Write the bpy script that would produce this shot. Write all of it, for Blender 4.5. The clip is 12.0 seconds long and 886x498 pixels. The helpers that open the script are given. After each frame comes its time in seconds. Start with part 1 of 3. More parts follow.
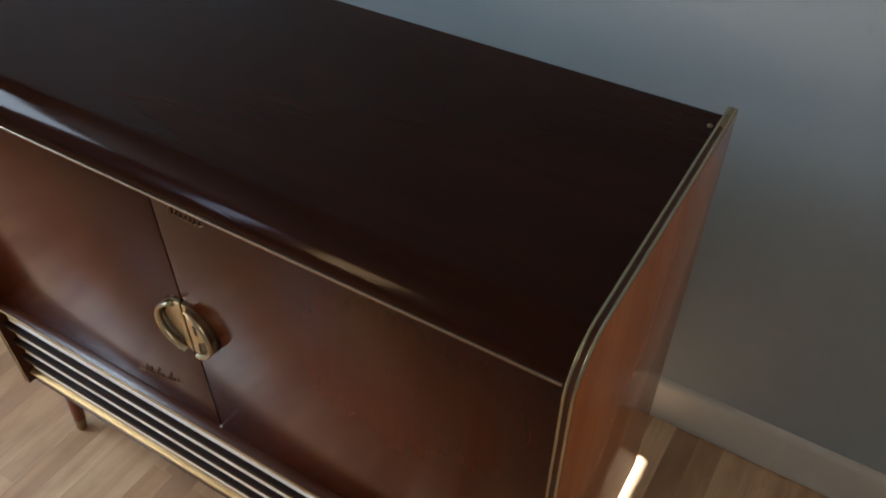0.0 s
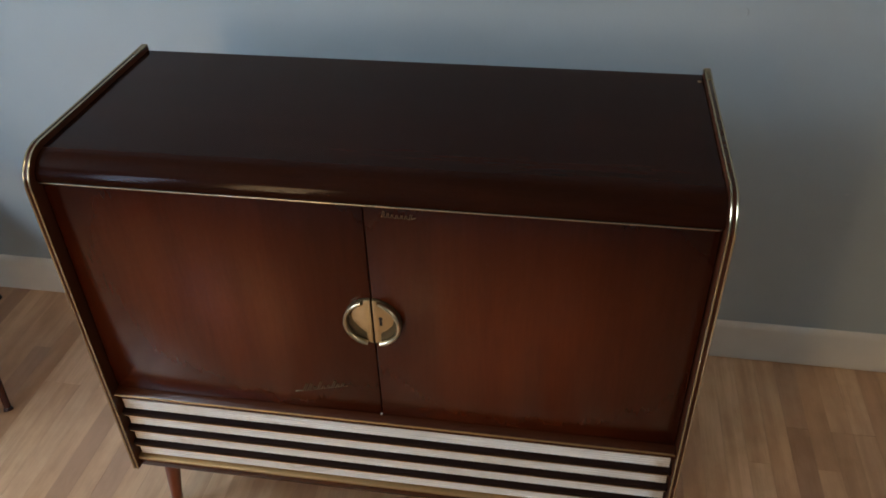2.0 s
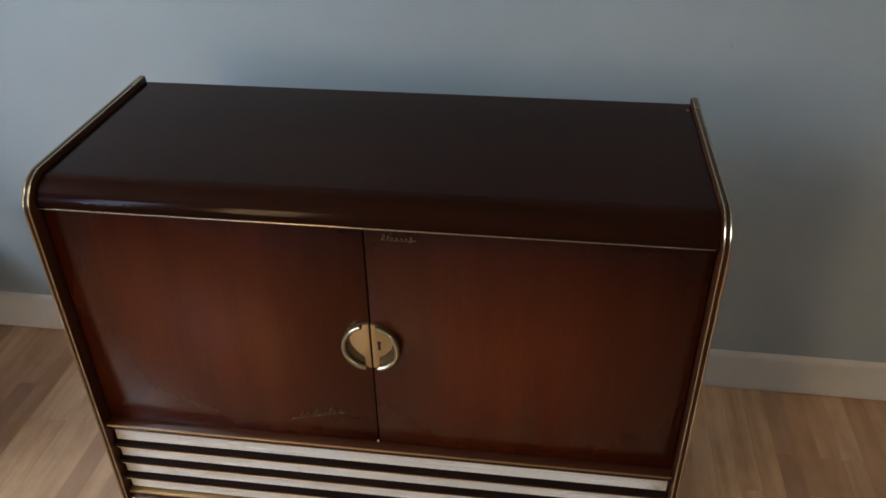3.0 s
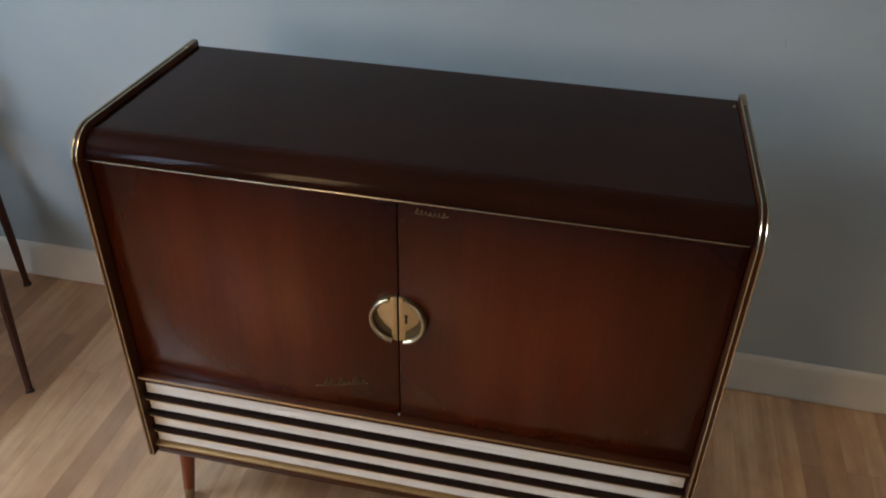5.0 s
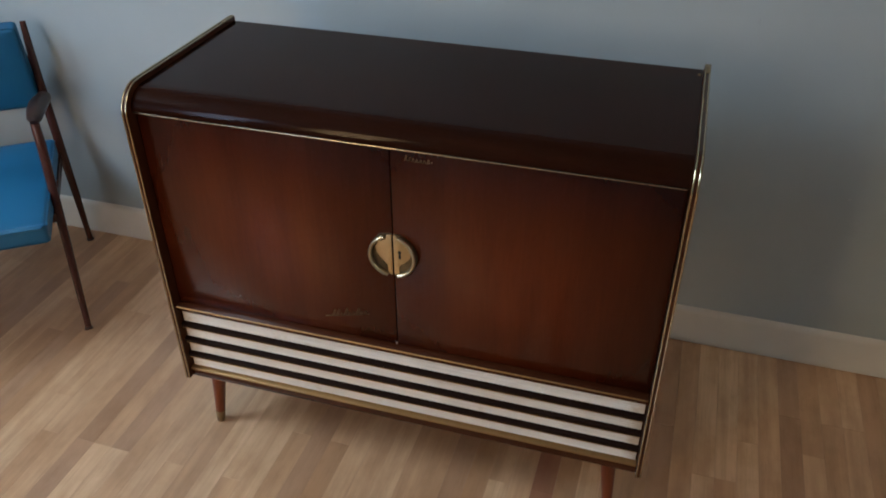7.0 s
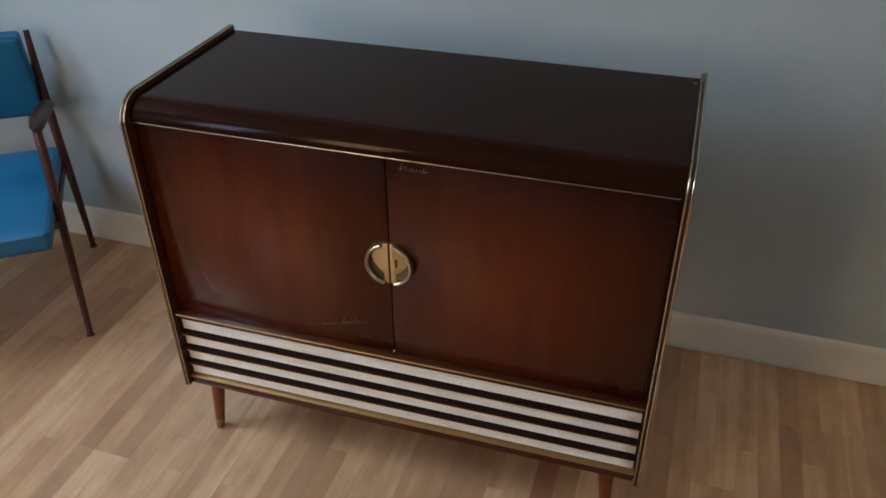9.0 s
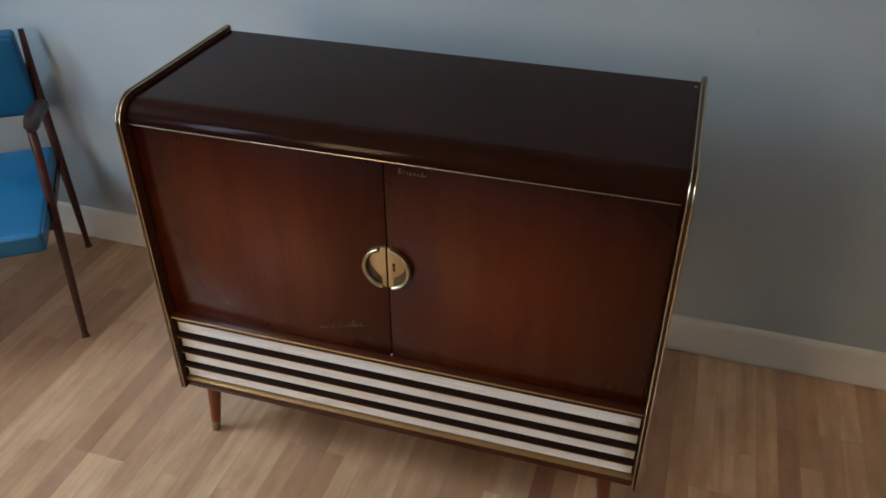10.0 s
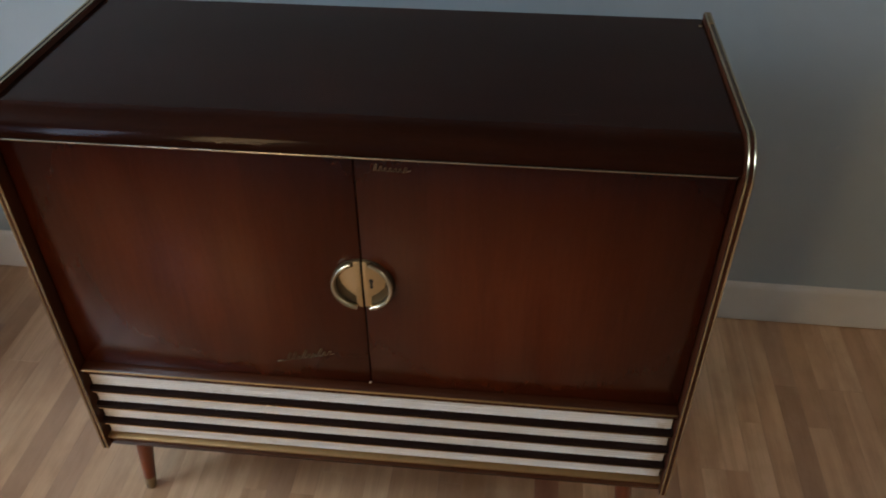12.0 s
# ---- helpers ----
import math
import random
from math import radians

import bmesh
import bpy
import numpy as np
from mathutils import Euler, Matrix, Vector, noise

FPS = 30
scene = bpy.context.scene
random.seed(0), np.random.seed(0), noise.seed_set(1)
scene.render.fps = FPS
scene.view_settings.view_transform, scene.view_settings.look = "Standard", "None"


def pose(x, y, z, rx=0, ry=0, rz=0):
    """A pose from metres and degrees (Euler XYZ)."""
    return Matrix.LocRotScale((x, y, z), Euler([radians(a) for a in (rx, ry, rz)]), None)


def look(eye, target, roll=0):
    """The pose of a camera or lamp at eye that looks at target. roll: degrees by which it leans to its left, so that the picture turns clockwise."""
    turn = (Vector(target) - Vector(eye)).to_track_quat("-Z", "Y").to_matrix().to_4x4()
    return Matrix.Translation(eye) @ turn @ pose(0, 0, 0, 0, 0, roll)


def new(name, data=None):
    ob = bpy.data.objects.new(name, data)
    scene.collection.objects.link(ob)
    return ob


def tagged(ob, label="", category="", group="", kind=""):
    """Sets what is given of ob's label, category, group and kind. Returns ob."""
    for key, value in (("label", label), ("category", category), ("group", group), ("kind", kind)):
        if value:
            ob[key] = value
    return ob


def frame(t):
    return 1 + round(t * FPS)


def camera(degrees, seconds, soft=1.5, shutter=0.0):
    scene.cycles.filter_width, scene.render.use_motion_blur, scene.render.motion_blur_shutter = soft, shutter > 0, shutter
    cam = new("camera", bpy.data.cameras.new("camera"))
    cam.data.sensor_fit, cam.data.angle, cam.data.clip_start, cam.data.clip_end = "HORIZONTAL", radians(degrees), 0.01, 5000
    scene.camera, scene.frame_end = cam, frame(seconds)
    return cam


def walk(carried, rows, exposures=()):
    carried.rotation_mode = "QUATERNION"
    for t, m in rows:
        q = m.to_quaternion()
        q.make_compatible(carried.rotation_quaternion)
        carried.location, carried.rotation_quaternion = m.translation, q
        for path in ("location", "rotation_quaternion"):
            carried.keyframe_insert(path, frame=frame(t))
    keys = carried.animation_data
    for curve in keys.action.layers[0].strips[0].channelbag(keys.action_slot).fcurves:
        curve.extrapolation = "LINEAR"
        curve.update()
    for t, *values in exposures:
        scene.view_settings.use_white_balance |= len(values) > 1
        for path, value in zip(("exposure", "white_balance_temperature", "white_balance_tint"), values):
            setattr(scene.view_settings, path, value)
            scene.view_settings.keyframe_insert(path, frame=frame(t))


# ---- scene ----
cam = camera(56.9, 12.0, soft=1.7, shutter=0.4)
PATH = [
    (0, (0.672, -0.441, 1.459), (-0.085, 0.806, 0.091), -0.0),
    (0.3, (0.651, -0.546, 1.457), (-0.019, 0.769, 0.107), 1.6),
    (0.5, (0.631, -0.641, 1.478), (0.005, 0.708, 0.141), 2.5),
    (1, (0.565, -0.788, 1.53), (-0.022, 0.625, 0.242), 0.4),
    (1.5, (0.405, -0.894, 1.54), (-0.019, 0.64, 0.329), 0.2),
    (2, (0.303, -0.997, 1.554), (0.022, 0.581, 0.358), -1.7),
    (2.5, (0.274, -1.034, 1.546), (0.048, 0.587, 0.396), -1.0),
    (4.5, (0.287, -1.036, 1.524), (-0.032, 0.618, 0.447), 0.5),
    (5, (0.293, -1.05, 1.523), (-0.04, 0.568, 0.395), 1.3),
    (5.5, (0.31, -1.059, 1.531), (-0.008, 0.493, 0.311), 0.8),
    (6, (0.391, -1.117, 1.539), (0.005, 0.407, 0.303), 0.4),
    (6.5, (0.462, -1.194, 1.553), (0.007, 0.321, 0.329), -0.3),
    (7, (0.478, -1.24, 1.561), (0.004, 0.336, 0.425), -0.2),
    (7.5, (0.483, -1.24, 1.574), (-0.004, 0.349, 0.461), -0.8),
    (9.5, (0.501, -1.228, 1.569), (0.006, 0.346, 0.439), -0.5),
    (10, (0.49, -1.217, 1.575), (0.007, 0.358, 0.442), -0.2),
    (10.5, (0.428, -1.17, 1.56), (0.01, 0.411, 0.408), 0.5),
    (11, (0.255, -1.084, 1.525), (-0.0745, 0.491, 0.338), -0.4),
    (11.5, (0.169, -1.011, 1.49), (0.018, 0.527, 0.221), 0.2),
    (12, (0.232, -0.955, 1.485), (0.065, 0.597, 0.234), -0.3),
]
walk(cam, [(t, look(eye, target, roll)) for t, eye, target, roll in PATH], [(0, 2.72), (10.5, 2.72), (11.3, 2.58), (12, 2.45)])

# ---- light ----
world = bpy.data.worlds.new("sky")
scene.world = world
world.use_nodes = True
wn = world.node_tree.nodes
sky = wn.new("ShaderNodeTexSky")
sky.sky_type = "NISHITA"
sky.sun_disc = False
sky.sun_elevation = radians(24)
sky.sun_rotation = radians(90)
wn["Background"].inputs["Strength"].default_value = 0.03
world.node_tree.links.new(sky.outputs["Color"], wn["Background"].inputs["Color"])


def window_light(name, m, width, height, watts, colour):
    data = bpy.data.lights.new(name, "AREA")
    data.shape, data.size, data.size_y, data.energy, data.color = "RECTANGLE", width, height, watts, colour
    ob = new(name, data)
    ob.matrix_world = m
    return ob


# the room: x from XW to XE, y from YS to YN, turned a little against the cabinet
XW, XE, YS, YN, ZC = -2.1, 2.7, -2.6, 0.694, 2.45
ROOM = pose(0, 0, 0, 0, 0, -0.55)
# openings in the walls: along the wall from, to, sill, head
WIN_W = (-1.35, -0.15, 0.95, 2.40)
WIN_S = (-2.08, -1.72, 0.85, 2.35)
WIN_SM = (-1.32, -0.86, 0.85, 2.2)
WIN_SUN = (0.21, 0.615, 0.9585, 1.95)
WIN_E = (-0.80, -0.25, 1.35, 2.3)
BLUE_SKY, GOLD_DAY, SOFT_DAY = (0.66, 0.83, 1.0), (1.0, 0.66, 0.32), (1.0, 0.84, 0.66)
window_light("daylight_west", ROOM @ look((XW - 0.05, -0.75, 1.97), (0, -0.65, 1.2)), 1.04, 0.75, 6.9, BLUE_SKY)
window_light("daylight_south", ROOM @ look((-1.9, YS - 0.05, 1.6), (-1.0, 0, 0.9)), 0.32, 1.4, 2.4, (0.55, 0.70, 1.0))
window_light("daylight_middle", ROOM @ look((-1.09, YS - 0.05, 1.525), (-0.2, 0, 0.9)), 0.40, 1.3, 2.9, GOLD_DAY)
# the east lamp stands inside its closed blind, in place of light through it
window_light("daylight_east", ROOM @ look((XE - 0.02, -0.525, 1.83), (0, 0.6, 1.0)), 0.26, 0.60, 1.35, SOFT_DAY)
sun = new("sun", bpy.data.lights.new("sun", "SUN"))
sun.data.energy, sun.data.angle, sun.data.color = 12.0, radians(0.25), (0.97, 0.98, 1.0)
sun.matrix_world = ROOM @ look((6, 0, 2.42), (0.54, 0, 0))


# ---- materials ----
class Nodes:
    """A small writer of node materials."""

    def __init__(self, name):
        self.mat = bpy.data.materials.new(name)
        self.mat.use_nodes = True
        self.tree = self.mat.node_tree
        self.bsdf = self.tree.nodes["Principled BSDF"]

    def add(self, kind, **values):
        node = self.tree.nodes.new("ShaderNode" + kind)
        for key, value in values.items():
            if key in node.inputs:
                self.put(node.inputs[key], value)
        return node

    def put(self, socket, value):
        if hasattr(value, "is_output"):
            self.tree.links.new(value, socket)
        else:
            socket.default_value = value

    def set(self, **values):
        for key, value in values.items():
            self.put(self.bsdf.inputs[key.replace("_", " ")], value)
        return self

    def coords(self, kind="Object", scale=(1, 1, 1), shift=None):
        if kind == "Position":
            out = self.add("NewGeometry").outputs["Position"]
        else:
            out = self.add("TexCoord").outputs[kind]
        m = self.add("Mapping")
        m.inputs["Scale"].default_value = scale
        self.put(m.inputs["Vector"], out)
        if shift is not None:
            self.put(m.inputs["Location"], shift)
        return m.outputs["Vector"]

    def noise(self, vector, scale, detail=4.0, rough=0.55):
        n = self.add("TexNoise", Scale=scale, Detail=detail, Roughness=rough)
        self.put(n.inputs["Vector"], vector)
        return n.outputs["Fac"]

    def ramp(self, fac, stops):
        r = self.add("ValToRGB")
        e = r.color_ramp.elements
        while len(e) < len(stops):
            e.new(0.5)
        for el, (p, c) in zip(e, stops):
            el.position, el.color = p, (*c, 1)
        self.put(r.inputs["Fac"], fac)
        return r.outputs["Color"]

    def mix(self, fac, a, b, blend="MIX"):
        m = self.tree.nodes.new("ShaderNodeMix")
        m.data_type, m.blend_type = "RGBA", blend
        self.put(m.inputs[0], fac)
        self.put(m.inputs[6], a if hasattr(a, "is_output") else (*a, 1))
        self.put(m.inputs[7], b if hasattr(b, "is_output") else (*b, 1))
        return m.outputs[2]

    def maths(self, op, a, b=0.0):
        m = self.add("Math")
        m.operation = op
        self.put(m.inputs[0], a)
        self.put(m.inputs[1], b)
        return m.outputs[0]

    def span(self, value, a, b, c, d):
        m = self.add("MapRange")
        for key, v in (("Value", value), ("From Min", a), ("From Max", b), ("To Min", c), ("To Max", d)):
            self.put(m.inputs[key], v)
        return m.outputs["Result"]

    def bump(self, height, strength, distance):
        b = self.add("Bump", Strength=strength, Distance=distance)
        self.put(b.inputs["Height"], height)
        self.put(self.bsdf.inputs["Normal"], b.outputs["Normal"])
        return self


def lacquered_wood(name, dark, mid, light, along="Z", rough=0.2, coat=0.34, burst=None):
    """Glossy veneer: long grain, broad figure, fine pores; burst: centres and half sizes (x, z) of a shaded lacquer."""
    n = Nodes(name)
    scale = {"X": (1.2, 14, 14), "Y": (14, 1.2, 14), "Z": (14, 14, 1.2)}[along]
    v = n.coords("Object", scale)
    broad = n.noise(v, 1.0, 3.0)
    fine = n.noise(n.coords("Object", tuple(c * 9 for c in scale)), 1.3, 5.0, 0.65)
    grain = n.maths("ADD", n.maths("MULTIPLY", broad, 0.65), n.maths("MULTIPLY", fine, 0.35))
    colour = n.ramp(grain, [(0.32, dark), (0.5, mid), (0.68, light)])
    if burst:
        sep = n.add("SeparateXYZ")
        n.put(sep.inputs[0], n.add("TexCoord").outputs["Object"])
        wob = n.span(n.noise(n.coords("Object"), 3.0, 1.0), 0, 1, -0.10, 0.10)
        cx, cz, hx, hz = burst
        dx = n.maths("ABSOLUTE", n.maths("DIVIDE", n.maths("SUBTRACT", sep.outputs[0], cx), hx))
        dz = n.maths("ABSOLUTE", n.maths("DIVIDE", n.maths("SUBTRACT", sep.outputs[2], cz), hz))
        d = n.maths("POWER", n.maths("ADD", n.maths("POWER", dx, 2.6), n.maths("POWER", dz, 2.6)), 0.385)
        d = n.maths("ADD", d, wob)
        shade = n.ramp(n.span(d, 0.22, 1.22, 0, 1), [(0.0, (1, 1, 1)), (1.0, (0.24, 0.19, 0.18))])
        colour = n.mix(1.0, colour, shade, "MULTIPLY")
    smear = n.noise(n.coords("Object"), 6.0, 3.0)
    n.set(Base_Color=colour, Roughness=n.span(smear, 0.3, 0.7, rough * 0.93, rough * 1.1), Specular_IOR_Level=coat, Coat_Weight=0.0)
    return n.bump(fine, 0.03, 0.0005).mat


def metal(name, colour, rough, worn=0.15):
    n = Nodes(name)
    spots = n.noise(n.coords("Object"), 60.0, 4.0)
    tone = n.mix(n.span(spots, 0.45, 0.75, 0, worn * 3), colour, tuple(c * 0.45 for c in colour))
    n.set(Base_Color=tone, Metallic=1.0, Roughness=n.span(spots, 0.3, 0.7, rough, rough + worn))
    return n.bump(n.noise(n.coords("Object"), 220.0, 2.0), 0.015, 0.0004).mat


def painted(name, colour, rough, scale=3.0, spread=0.12, grain=260.0, depth=0.0006, shine=0.5):
    n = Nodes(name)
    broad = n.noise(n.coords("Position"), scale, 4.0)
    tone = n.mix(n.span(broad, 0.3, 0.7, 0, 1), tuple(c * (1 - spread) for c in colour), tuple(c * (1 + spread * 0.6) for c in colour))
    n.set(Base_Color=tone, Roughness=n.span(broad, 0.3, 0.7, rough * 0.85, min(rough * 1.1, 1)), Specular_IOR_Level=shine)
    return n.bump(n.noise(n.coords("Position"), grain, 3.0), 0.2, depth).mat


def wall_paint():
    n = Nodes("blue_grey_wall_paint")
    broad = n.noise(n.coords("Position"), 1.7, 5.0, 0.6)
    tone = n.ramp(broad, [(0.3, (0.298, 0.350, 0.370)), (0.7, (0.340, 0.392, 0.408))])
    scuffs = n.noise(n.coords("Position", (3, 1, 9)), 2.3, 6.0, 0.7)
    tone = n.mix(n.span(scuffs, 0.66, 0.8, 0, 0.18), tone, (0.23, 0.26, 0.26))
    n.set(Base_Color=tone, Roughness=n.span(broad, 0.3, 0.7, 0.5, 0.62), Specular_IOR_Level=0.35)
    h = n.maths("ADD", n.noise(n.coords("Position"), 160.0, 3.0), n.maths("MULTIPLY", n.noise(n.coords("Position"), 9.0, 3.0), 1.5))
    return n.bump(h, 0.25, 0.0012).mat


def oak_floor(islands=False, dark=""):
    n = Nodes("honey_oak_boards_far" if islands else dark + "_oak_boards" if dark else "honey_oak_boards")
    rnd = n.add("NewGeometry").outputs["Random Per Island"] if islands else n.add("ObjectInfo").outputs["Random"]
    off = n.add("CombineXYZ")
    n.put(off.inputs[0], n.maths("MULTIPLY", rnd, 37.0))
    n.put(off.inputs[1], n.maths("MULTIPLY", rnd, 91.0))
    fig = n.noise(n.coords("Position", (34, 1.1, 1), off.outputs[0]), 1.0, 4.0, 0.6)
    fine = n.noise(n.coords("Position", (320, 9, 1), off.outputs[0]), 1.0, 4.0, 0.6)
    base = n.ramp(rnd, [(0.0, (0.43, 0.246, 0.132)), (0.15, (0.51, 0.312, 0.176)), (0.5, (0.59, 0.376, 0.220)), (0.85, (0.67, 0.450, 0.275)), (1.0, (0.48, 0.284, 0.157))])
    if dark == "red":
        base = n.ramp(rnd, [(0.0, (0.27, 0.115, 0.066)), (1.0, (0.33, 0.145, 0.085))])
    elif dark:
        base = n.ramp(rnd, [(0.0, (0.38, 0.222, 0.130)), (1.0, (0.45, 0.272, 0.165))])
    tone = n.mix(n.span(fig, 0.38, 0.72, 0, 0.6), base, (0.34, 0.19, 0.10))
    tone = n.mix(n.span(fine, 0.55, 0.8, 0, 0.35), tone, (0.20, 0.11, 0.055))
    wear = n.noise(n.coords("Position"), 5.0, 4.0)
    cloud = n.noise(n.coords("Position", (14, 6, 1), off.outputs[0]), 1.0, 5.0, 0.65)
    tone = n.mix(1.0, tone, n.ramp(cloud, [(0.3, (0.80, 0.76, 0.72)), (0.55, (1, 1, 1)), (0.75, (1.08, 1.08, 1.08))]), "MULTIPLY")
    n.set(Base_Color=tone, Roughness=n.span(wear, 0.2, 0.8, 0.29, 0.36), Coat_Weight=0.25, Coat_Roughness=0.2)
    return n.bump(fine, 0.08, 0.0006).mat


def vinyl():
    n = Nodes("turquoise_blue_vinyl")
    broad = n.noise(n.coords("Object"), 5.0, 4.0)
    tone = n.ramp(broad, [(0.3, (0.003, 0.090, 0.20)), (0.7, (0.007, 0.130, 0.27))])
    n.set(Base_Color=tone, Roughness=n.span(broad, 0.3, 0.7, 0.38, 0.55))
    pores = n.add("TexVoronoi", Scale=320.0)
    n.put(pores.inputs["Vector"], n.coords("Object"))
    return n.bump(pores.outputs["Distance"], 0.3, 0.0008).mat


def ribbed_cream():
    n = Nodes("cream_slat")
    streak = n.noise(n.coords("Object", (3, 60, 420)), 1.0, 4.0)
    spots = n.noise(n.coords("Object", (1, 1, 1)), 22.0, 5.0, 0.7)
    tone = n.ramp(streak, [(0.3, (0.68, 0.65, 0.60)), (0.7, (0.90, 0.88, 0.84))])
    tone = n.mix(n.span(spots, 0.58, 0.78, 0, 0.5), tone, (0.40, 0.31, 0.21))
    # aged yellow-brown ends and a broad grey-brown blotch pattern
    sep = n.add("SeparateXYZ")
    n.put(sep.inputs[0], n.add("TexCoord").outputs["Object"])
    end = n.maths("ADD", n.maths("ABSOLUTE", sep.outputs[0]), n.span(spots, 0.2, 0.8, -0.03, 0.03))
    tone = n.mix(n.span(end, 0.495, 0.535, 0, 0.75), tone, (0.42, 0.30, 0.16))
    blotch = n.noise(n.coords("Object", (5, 1, 9)), 1.0, 3.0)
    tone = n.mix(n.span(blotch, 0.5, 0.75, 0, 0.35), tone, (0.48, 0.40, 0.31))
    n.set(Base_Color=tone, Roughness=0.5)
    return n.bump(streak, 0.25, 0.0008).mat


def glass():
    n = Nodes("window_glass")
    n.set(Base_Color=(1, 1, 1, 1), Roughness=0.0, Transmission_Weight=1.0, IOR=1.45)
    return n.mat


M_DOOR_L = lacquered_wood("mahogany_door_left", (0.066, 0.0112, 0.0027), (0.085, 0.0150, 0.0037), (0.103, 0.0188, 0.0047), burst=(-0.262, 0.590, 0.30, 0.26), rough=0.17, coat=0.33)
M_DOOR_R = lacquered_wood("mahogany_door_right", (0.066, 0.0112, 0.0027), (0.085, 0.0150, 0.0037), (0.103, 0.0188, 0.0047), burst=(0.262, 0.590, 0.30, 0.26), rough=0.17, coat=0.33)
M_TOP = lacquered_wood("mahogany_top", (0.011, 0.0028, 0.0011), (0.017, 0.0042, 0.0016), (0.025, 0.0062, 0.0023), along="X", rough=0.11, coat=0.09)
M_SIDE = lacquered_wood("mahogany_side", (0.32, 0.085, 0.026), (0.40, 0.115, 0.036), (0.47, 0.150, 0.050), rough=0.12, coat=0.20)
M_DARK = lacquered_wood("dark_mahogany", (0.008, 0.003, 0.002), (0.014, 0.0045, 0.0025), (0.022, 0.007, 0.0035), along="X", rough=0.25)
M_RAIL = lacquered_wood("mahogany_rail", (0.032, 0.009, 0.0035), (0.05, 0.014, 0.0055), (0.07, 0.021, 0.008), along="X", rough=0.25)
M_LINING = lacquered_wood("brown_mahogany_lining", (0.045, 0.012, 0.005), (0.062, 0.017, 0.007), (0.080, 0.023, 0.009), rough=0.3)
M_LEG = lacquered_wood("red_mahogany_leg", (0.11, 0.024, 0.008), (0.165, 0.040, 0.013), (0.21, 0.057, 0.020), rough=0.28)
M_CHAIR = lacquered_wood("dark_walnut_chair_frame", (0.034, 0.012, 0.009), (0.058, 0.020, 0.015), (0.085, 0.031, 0.022), rough=0.22)
M_ARM = lacquered_wood("black_brown_armrest", (0.016, 0.007, 0.005), (0.026, 0.011, 0.008), (0.040, 0.016, 0.010), rough=0.35)
M_BRASS = metal("polished_brass", (0.64, 0.49, 0.28), 0.36, 0.06)
M_BEAD = metal("brass_bead", (0.52, 0.43, 0.27), 0.20, 0.02)
M_STRIP = metal("pale_brass_strip", (0.62, 0.50, 0.38), 0.26, 0.0)
M_FERRULE = metal("tarnished_brass", (0.30, 0.23, 0.14), 0.38)
M_WORN = metal("worn_brass_script", (0.20, 0.14, 0.08), 0.42)
M_MUSTARD = metal("dull_brass_strip", (0.40, 0.25, 0.11), 0.42, 0.06)
M_BATTEN = painted("black_brown_batten", (0.014, 0.006, 0.004), 0.6, 12.0, 0.3, shine=0.08)
M_RING = metal("aged_brass_ring", (0.58, 0.50, 0.34), 0.28, 0.08)
# darker brass for the plate behind the pull ring
M_RECESS = metal("dark_recess_brass", (0.17, 0.13, 0.08), 0.5, 0.1)
M_CREAM = ribbed_cream()
M_BLACK = painted("black_recess", (0.012, 0.010, 0.009), 0.6, 20.0)
M_WALL = wall_paint()
M_TRIM = painted("cream_white_trim", (0.60, 0.575, 0.52), 0.38, 4.0, 0.1, 90.0)
# the unseen ceiling is greyed so that less light bounces off it
M_CEIL = painted("greyed_ceiling", (0.50, 0.49, 0.47), 0.85, 2.0, 0.05)
M_OAK, M_OAK_FAR = oak_floor(), oak_floor(True)
M_OAK_RED, M_OAK_BROWN = oak_floor(dark="red"), oak_floor(dark="brown")
M_GAP = painted("dark_joint", (0.18, 0.11, 0.065), 0.8)
M_VINYL, M_GLASS = vinyl(), glass()
M_CHIP = painted("bare_grey_plaster", (0.34, 0.385, 0.40), 0.9, 40.0)
M_BLIND = painted("white_sun_block_blind", (0.7, 0.69, 0.65), 0.8)


# ---- mesh helpers ----
def mesh_of(name, bm, material, smooth=True, angle=38):
    me = bpy.data.meshes.new(name)
    bm.normal_update()
    if smooth:
        for f in bm.faces:
            f.smooth = True
        for e in bm.edges:
            if len(e.link_faces) == 2 and e.calc_face_angle(0.0) > radians(angle):
                e.smooth = False
    bm.to_mesh(me)
    bm.free()
    me.materials.append(material)
    return me


def part(name, bm, material, parent=None, label="", m=None):
    ob = new(name, mesh_of(name, bm, material))
    if m is not None:
        ob.matrix_world = m
    if parent is not None:
        ob.parent = parent
    if label:
        ob["label"] = label
    return ob


def add_box(bm, x0, x1, y0, y1, z0, z1, bevel=0.0, segments=2):
    made = bmesh.ops.create_cube(bm, size=1.0)["verts"]
    for v in made:
        v.co = Vector((x0 + (v.co.x + 0.5) * (x1 - x0), y0 + (v.co.y + 0.5) * (y1 - y0), z0 + (v.co.z + 0.5) * (z1 - z0)))
    if bevel:
        edges = list({e for v in made for e in v.link_edges})
        bmesh.ops.bevel(bm, geom=edges, offset=bevel, segments=segments, profile=0.5, affect="EDGES")
    return bm


def box(*a, **k):
    return add_box(bmesh.new(), *a, **k)


